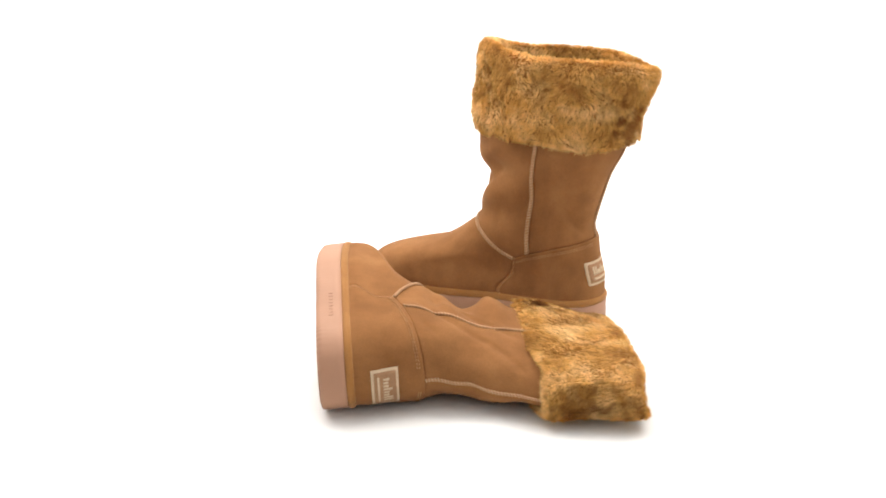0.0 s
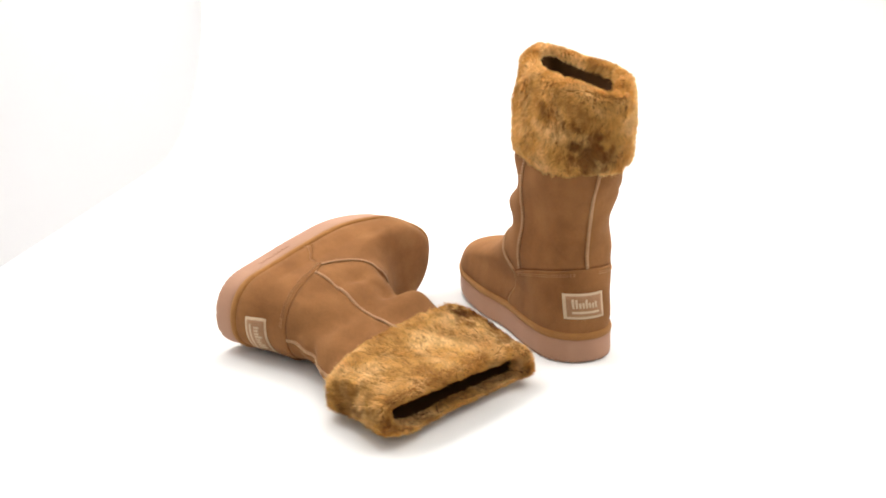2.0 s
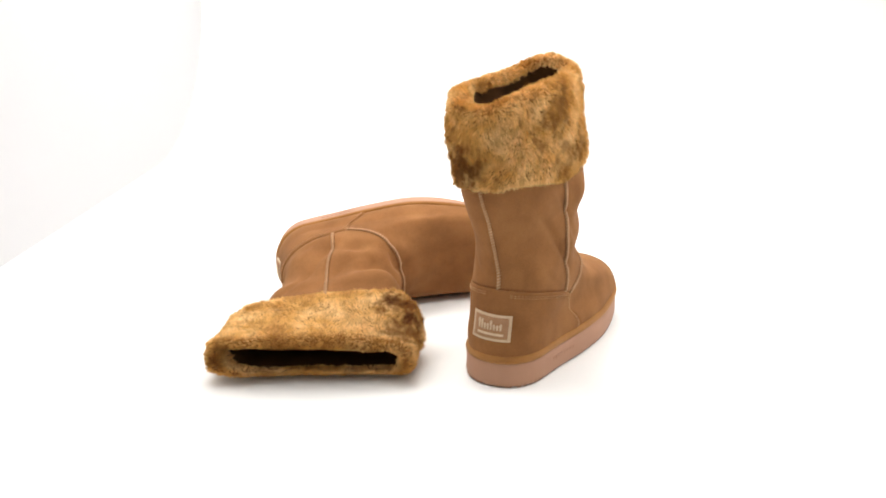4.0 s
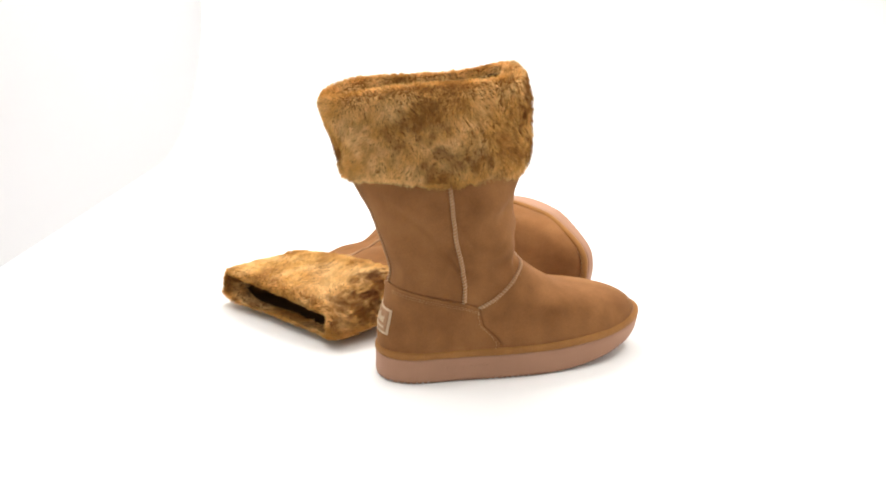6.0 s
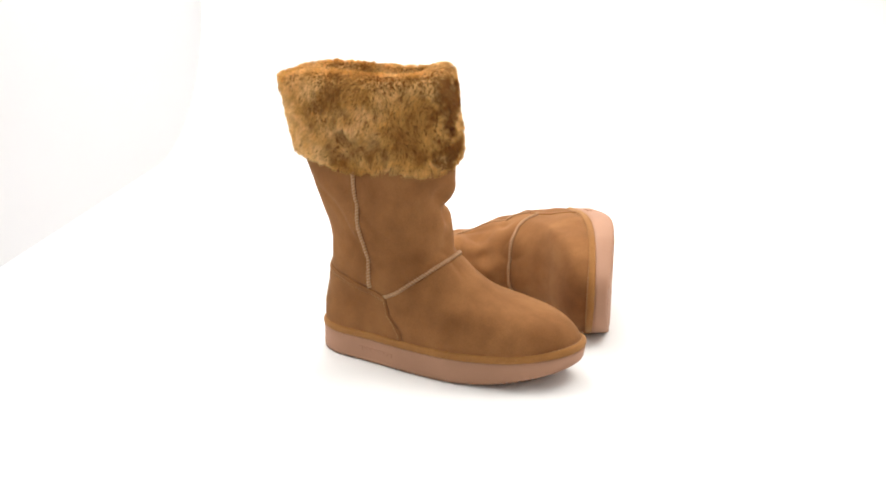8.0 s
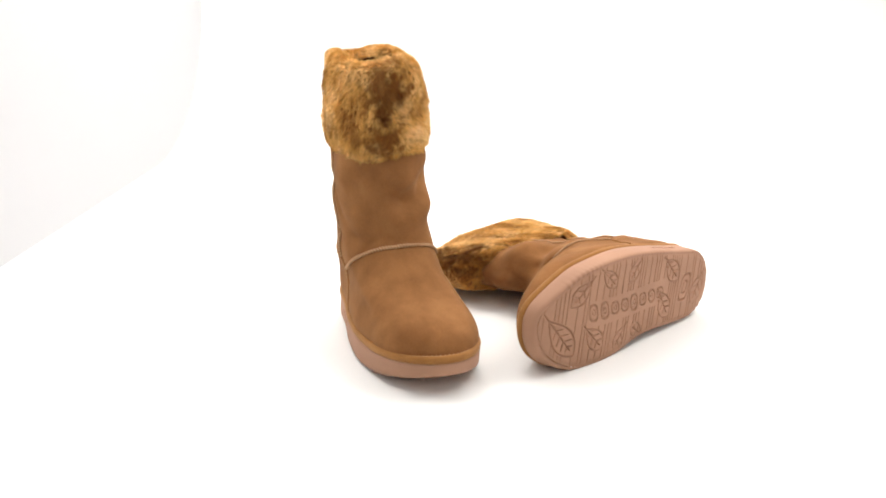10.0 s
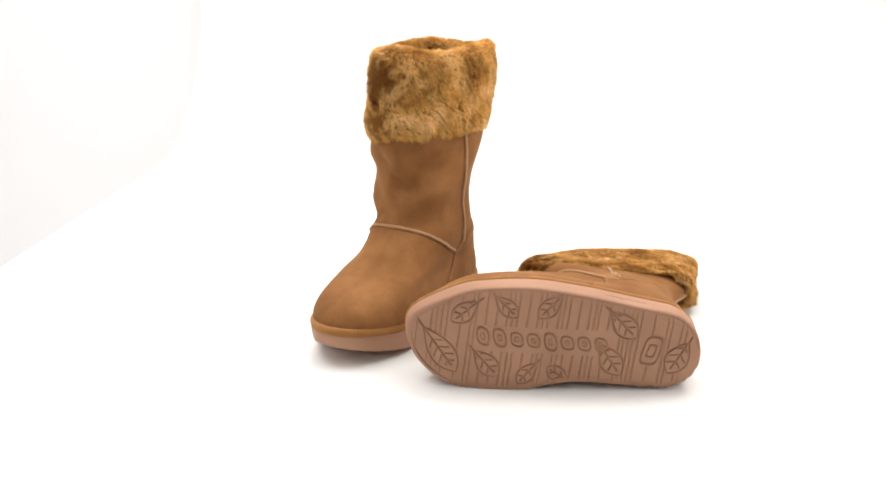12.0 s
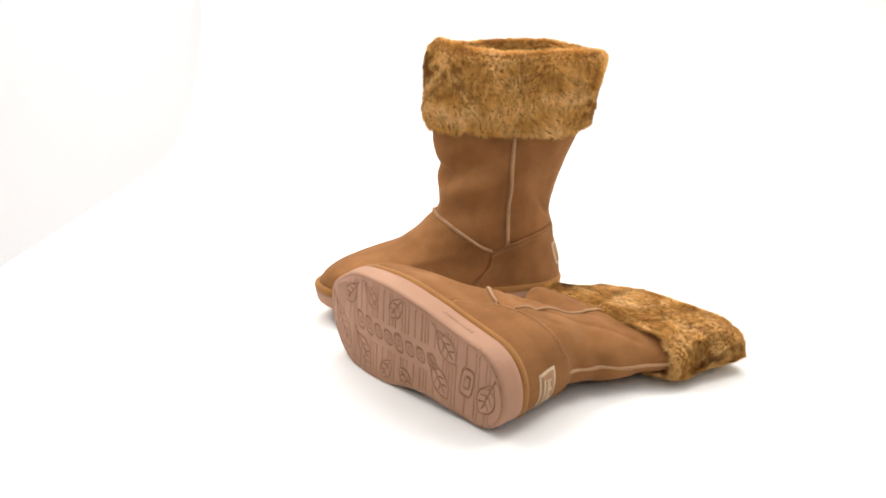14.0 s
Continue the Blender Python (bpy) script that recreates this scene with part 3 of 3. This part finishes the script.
def groove_depth(x, y):
    """Depth from 0 to 1 of the moulded pattern at x, y of the tread (y from the middle of the heel)."""
    def line(d, w):
        return np.clip(1.25 - d / (0.8 * w), 0, 1)
    depth, inside = np.zeros_like(x), np.zeros_like(x, bool)
    for lx, ly, hl, hw, turn in LEAVES:
        c, s = math.cos(radians(turn)), math.sin(radians(turn))
        p, q = ((x - lx) * c + (y - ly) * s) / hl, (-(x - lx) * s + (y - ly) * c)
        edge = hw * np.clip(1 - p**2, 0, None) * (1 + 0.35 * p)
        on = np.abs(p) < 1.0
        inside |= on & (np.abs(q) < edge + 0.0012)
        d = np.where(on, np.abs(np.abs(q) - edge), 1)
        d = np.minimum(d, np.where((p > -1.35) & (p < 0.7), np.abs(q), 1))
        vein = np.abs(((p * hl * 1000 - np.abs(q) * 700) % 8.0) - 4.0) / 1000
        d = np.minimum(d, np.where(on & (np.abs(q) < edge * 0.75) & (np.abs(p) < 0.6), vein, 1))
        depth = np.maximum(depth, line(d, 0.0010))
    # a row of eight rounded blank shapes and one emblem shape
    for i in range(8):
        cx, cy = 0.1985 - 0.0157 * i, 0.0054 - 0.0010 * i
        hx, hy = 0.0056, 0.0085 if i in (0, 1, 4) else 0.0065
        r = (np.abs((x - cx + 0.25 * (y - cy)) / hx) ** 2.6 + np.abs((y - cy) / hy) ** 2.6) ** (1 / 2.6)
        depth = np.maximum(depth, line(np.abs(r - 1) * hx, 0.0009))
        depth = np.maximum(depth, 0.7 * line(np.abs(r - 0.35) * hx, 0.0006))
    r = (np.abs((x - 0.041 - 0.16 * (y + 0.002)) / 0.0080) ** 4 + np.abs((y + 0.002) / 0.0140) ** 4) ** 0.25
    depth = np.maximum(depth, line(np.abs(r - 1) * 0.0085, 0.0009))
    depth = np.maximum(depth, line(np.abs(r - 0.45) * 0.0085, 0.0008))
    blank = ((x > 0.080) & (x < 0.206) & (np.abs(y - 0.0068 + 0.09 * (0.196 - x)) < 0.0135)) | inside | (r < 1.15)
    ribs = np.zeros_like(x)
    rng = random.Random(4)
    at = 0.012
    while at < 0.262:
        ribs = np.maximum(ribs, line(np.abs(x - at), 0.0008))
        at += rng.choice((0.0042, 0.0048, 0.0095, 0.0125))
    return np.maximum(depth, np.where(blank, 0, 0.62 * ribs))


def outline(boot, count=120, grow=0.0):
    """The sole's edge in plan, all round, counter-clockwise for a right boot: x, y and outward ways."""
    k = np.linspace(0, 1, count)
    x = -0.0065 - grow + (0.2720 + 0.0065 + 2 * grow) * (1 - np.cos(np.pi * k)) / 2
    e = rounded(x + 0.0065 + grow, 0.040) * rounded(0.2720 + grow - x, boot.blunt)
    c = boot.centre(x, 0.0)
    a, b = np.stack([x, c - (boot.outer(x) + grow) * e], -1), np.stack([x, c + (boot.inner(x) + grow) * e], -1)[::-1]
    ring = np.concatenate([a, b[1:-1]])
    t = np.roll(ring, -1, 0) - np.roll(ring, 1, 0)
    n = np.stack([t[:, 1], -t[:, 0]], -1)
    return ring, n / (np.linalg.norm(n, axis=1, keepdims=True) + 1e-12)


def outsole(boot, parent, tread=True):
    ring, n = outline(boot, 260)
    m = len(ring)
    rows = []
    for z, inset in ((0.0012, 0.0035), (0.0006, 0.0018), (0.0022, 0.0004), (0.006, 0.0), (0.018, 0.0006), (0.0235, 0.0002), (0.0250, 0.0016), (0.0250, 0.012)):
        q = ring - n * (inset + 0.003 * smooth01((ring[:, 0] - 0.19) / 0.07) * max(0.0, 1 - z / 0.018))[:, None]
        spring = toe_spring(q[:, 0]) * (1.32 - 0.72 * z / 0.025)
        notch = 0.00035 * (np.sin(q[:, 0] * 1150) > 0.45) * (np.sin(q[:, 0] * 62 + 0.8) > 0.15) * (z < 0.004)
        rows.append(np.stack([q[:, 0] - n[:, 0] * notch, q[:, 1] - n[:, 1] * notch, z + spring + notch * 2], -1))
    verts = list(np.array(rows).reshape(-1, 3))
    faces = grid_faces(len(rows), m, close=True)
    # tread: a fine relief across the bottom
    nx, ny = (620, 220) if tread else (60, 16)
    k = np.linspace(0.0, 1, nx)
    x = -0.003 + 0.2685 * (1 - np.cos(np.pi * k)) / 2 if not tread else np.linspace(-0.0030, 0.2655, nx)
    e = (rounded(x + 0.0031, 0.037) * rounded(0.2656 - x, boot.blunt - 0.003))[:, None]
    w = np.linspace(-1, 1, ny)
    X = np.repeat(x[:, None], ny, 1)
    Y = boot.centre(x, 0.0)[:, None] + (boot.sole_half(X, w[None]) - 0.0035 - 0.003 * smooth01((X - 0.19) / 0.07)) * e * w[None]
    D = groove_depth(X, Y) if tread else np.zeros_like(X)
    D = D * np.clip((1 - np.abs(w))[None] * 12, 0, 1)
    Z = 0.0011 - 0.0011 * np.clip((1 - np.abs(w))[None] * 10, 0, 1) + 1.32 * toe_spring(X) + 0.0022 * D
    base = len(verts)
    verts += list(np.stack([X, Y, Z], -1).reshape(-1, 3))
    faces += grid_faces(nx, ny, base=base, flip=True)
    verts = np.array(verts) * np.array([1, boot.side, 1])
    if boot.side < 0:
        faces = [f[::-1] for f in faces]
    sole = mesh_object("outsole", verts, faces, RUBBER, parent, "pinkish brown moulded rubber outsole with leaf tread")
    # small moulded marks on the outer wall, as plain bars
    verts, faces = [], []
    for k in range(8):
        x0 = 0.052 + 0.0052 * k
        for x, z in ((x0, 0.0125), (x0 + 0.0036, 0.0125), (x0 + 0.0036, 0.0160), (x0, 0.0160)):
            y = boot.centre(x, 0.0) - float(boot.outer(x))
            verts += [(x, (y - 0.0001) * boot.side, z), (x, (y + 0.0008) * boot.side, z)]
        b = 8 * k
        faces += [(b, b + 2, b + 4, b + 6), (b, b + 1, b + 3, b + 2), (b + 2, b + 3, b + 5, b + 4), (b + 4, b + 5, b + 7, b + 6), (b + 6, b + 7, b + 1, b)]
    mesh_object("sole_mark", verts, faces, RUBBER, sole, "row of small plain moulded bars", smooth=False, kind="stuff")
    return sole


def welt(boot, parent):
    ring, n = outline(boot, 130, -0.0005)
    path = np.stack([ring[:, 0], ring[:, 1], 0.0285 + toe_spring(ring[:, 0]) * 0.6], -1)
    prof = [(-0.009, -0.0042), (-0.001, -0.0042), (0.0006, -0.0028), (0.0011, -0.0004), (0.0006, 0.0018), (-0.0008, 0.0034), (-0.0030, 0.0036), (-0.0050, 0.0020), (-0.0090, 0.000)]
    rows = [np.stack([path[:, 0] + n[:, 0] * a, path[:, 1] + n[:, 1] * a, path[:, 2] + b], -1) for a, b in prof]
    verts = np.array(rows).reshape(-1, 3) * np.array([1, boot.side, 1])
    faces = grid_faces(len(prof), len(ring), close=True, flip=boot.side < 0)
    ob = mesh_object("welt", verts, faces, SUEDE_WELT, parent, "rolled tan suede welt above the outsole")
    keep = np.stack([path[:, 0] - n[:, 0] * 0.0035, path[:, 1] - n[:, 1] * 0.0035, path[:, 2] + 0.0037], -1) * np.array([1, boot.side, 1])
    out = np.tile(np.array([0, 0, 1.0]), (len(keep), 1))
    v, f = stitches(np.concatenate([keep, keep[:1]]), np.concatenate([out, out[:1]]), 0.0042, 0.0028, 0.0, 0.00045, 0.0002)
    mesh_object("stitching", v, f, STITCH, ob, "tan lock stitches", kind="stuff")


def heel_label(boot, parent):
    def place(y, z, lift):
        x = np.linspace(-0.006, 0.04, 400)
        h = boot.half(x, np.full_like(x, z), 1 if y > 0.003 else -1)
        xs = np.interp(abs(y - 0.003), h, x)
        p = boot.bend(np.array([xs, y, z]))
        return p + np.array([-lift, 0, 0])

    def patch(name, y0, y1, z0, z1, lift, mat, up, label=""):
        ny, nz = 14, 5
        g = np.array([[place(y0 + (y1 - y0) * j / (ny - 1), z0 + (z1 - z0) * i / (nz - 1), lift) for j in range(ny)] for i in range(nz)])
        out = np.tile(np.array([-1.0, 0, 0]), (nz, ny, 1))
        return panel_mesh(name, g, out, mat, up, label, 0.0012)
    base = patch("heel_label", -0.0128, 0.0280, 0.0465, 0.0712, 0.0016, LABEL, parent, "cream woven label with brown field")
    patch("label_field", -0.0103, 0.0255, 0.0490, 0.0690, 0.0021, LABEL_FIELD, base)
    # lettering of a maker's mark, kept as plain bars
    for i in range(8):
        a, tall = 0.0202 - 0.0033 * i, (0.0088, 0.0085, 0.0050, 0.0052, 0.0082, 0.0050, 0.0046, 0.0058)[i]
        patch("mark", a - 0.0014, a + 0.0004, 0.0572, 0.0572 + tall, 0.0027, LABEL, base)
        patch("mark", a - 0.0004, a + 0.0010, 0.0572 + tall * 0.55, 0.0572 + tall * 0.8, 0.0027, LABEL, base)
    patch("mark", -0.0064, 0.0211, 0.0522, 0.0540, 0.0027, LABEL, base)


def build_boot(side, toe_in, slump, outer, inner, label, seed, tread):
    boot = Boot(side, toe_in, slump, outer, inner)
    thing = tagged(new("suede_boot"), label, "boot", "pair of suede boots")
    lin = np.linspace
    s_front, s_back, s_all = 0.5 + 0.5 * np.sin(lin(0, np.pi / 2, 30)), 0.5 - 0.5 * np.sin(lin(np.pi / 2, 0, 30)), (1 - np.cos(lin(0, np.pi, 70))) / 2
    g, o = boot.panel("shaft", lin(0, 1, 46), s_front)
    panel_mesh("shaft_front", g, o, SUEDE, thing)
    g, o = boot.panel("shaft", lin(0, 1, 46), s_back[::-1])
    panel_mesh("shaft_back", g, o, SUEDE, thing)
    cut = 0.62
    s_vamp = cut + (1 - cut) * np.sin(lin(0, np.pi / 2, 44))
    g, o = boot.panel("foot", lin(0, 1, 54), s_vamp)
    panel_mesh("vamp", g, o, SUEDE, thing, "smooth tan suede vamp")
    s_heel = cut - (cut + 0.0) * np.sin(lin(0, np.pi / 2, 36))
    g, o = boot.panel("foot", lin(0, 1, 40), s_heel)
    panel_mesh("heel_counter", g + o * 0.0009, o, SUEDE, thing, "tan suede heel counter", 0.0024)
    # seams
    for hand in (1, -1):
        v = lin(0.08, 0.985, 60)
        g, o = boot.panel("shaft", v, np.array([0.495, 0.5, 0.505]), (hand,))
        seam("side_seam", g[:, 1], o[:, 1], thing, 0.0015 if slump else 0.0019, SEAM, "raised raw-edged side seam")
        g, o = boot.panel("foot", lin(0.0, 0.97, 40), np.array([cut - 0.02, cut, cut + 0.02]), (hand,))
        v1, f1 = stitches(g[:, 0] + o[:, 0] * 0.0012, o[:, 0], 0.0034, 0.0024, 0.0, 0.00038, 0.0003)
        mesh_object("counter_stitching", v1, f1, STITCH, thing, "tan lock stitches", kind="stuff")
        g, o = boot.panel("foot", np.array([0.03, 0.06, 0.09, 0.12]), lin(0.02, cut - 0.015, 60), (hand,))
        for r in (1, 2):
            v1, f1 = stitches(g[r] + o[r] * 0.0012, o[r], 0.0034, 0.0024, 0.0, 0.00036, 0.0003)
            mesh_object("counter_stitching", v1, f1, STITCH, thing, "tan lock stitches", kind="stuff")
    g, o = boot.panel("shaft", lin(0.98, 1.0, 3), cut + (1 - cut) * np.sin(lin(0, np.pi / 2, 50)))
    seam("vamp_seam", g[1], o[1], thing, 0.0017, SEAM, "raised overlocked vamp seam")
    g, o = boot.panel("shaft", lin(0.08, 0.99, 60), np.array([0.0, 0.004, 0.012]), (1,))
    back_out = np.tile(np.array([-1.0, 0, 0]), (60, 1))
    seam("back_seam", g[:, 0], back_out, thing, 0.0016, SEAM, "raised raw-edged back seam")
    if slump:
        g, o = boot.panel("shaft", lin(0.10, 0.17, 6), lin(0.22, 0.25, 4), (-1,))
        panel_mesh("side_tag", g + o * 0.004, o, SUEDE, thing, "small folded suede tab at the side", 0.0035)
    outsole(boot, thing, tread)
    welt(boot, thing)
    heel_label(boot, thing)
    lining(boot, thing)
    fleece(boot, thing, seed, 110000, PILE_LYING if slump else PILE_STANDING)
    return thing


STANDING = build_boot(1, 0.004, 0.0, (0.036, 0.042, 0.052, 0.057, 0.054, 0.050), (0.040, 0.044, 0.044, 0.051, 0.052, 0.046),
                      "tan suede boot with turned-down fleece cuff standing upright", 3, False)
LYING = build_boot(-1, 0.0053, 1.0, (0.0430, 0.0480, 0.0540, 0.0565, 0.049, 0.035), (0.0330, 0.0340, 0.0365, 0.0496, 0.0550, 0.0530),
                   "tan suede boot with slumped fleece cuff lying on its side", 8, True)


# ---- the turn: both boots go round together on a turning stand ----
TURN = [(0.0, 0.77), (0.5, 0.35), (1.0, 0.01), (1.5, -0.16), (2.0, -0.18), (3.0, -0.22), (4.5, -0.33), (5.0, -0.38), (5.5, -0.28), (6.0, 0.01), (6.5, 0.33), (7.0, 0.66),
        (7.5, 1.07), (8.0, 1.51), (9.3, 2.18), (10.5, 1.94), (11.0, 1.45), (11.5, 0.90), (12.0, 0.16), (12.5, -0.54), (13.0, -1.12), (13.5, -1.65), (14.0, -2.28)]
STANDING_AT = pose(0.1413, 0.0311, 0.0, 0, 0, 157)
LYING_AT = Matrix(((-0.0913, -0.0321, 0.9953, -0.1372), (0.9872, -0.1341, 0.0862, -0.2217), (0.1307, 0.9905, 0.0440, 0.0344), (0, 0, 0, 1)))


def motions():
    lean = spline(TURN)
    times = [i * 0.25 for i in range(57)]
    turn = [pose(0, 0, 0, 0, 0, -22.8956 * t + float(lean(t))) for t in times]
    walk(STANDING, [(t, m @ STANDING_AT) for t, m in zip(times, turn)])
    walk(LYING, [(t, m @ LYING_AT) for t, m in zip(times, turn)])


motions()
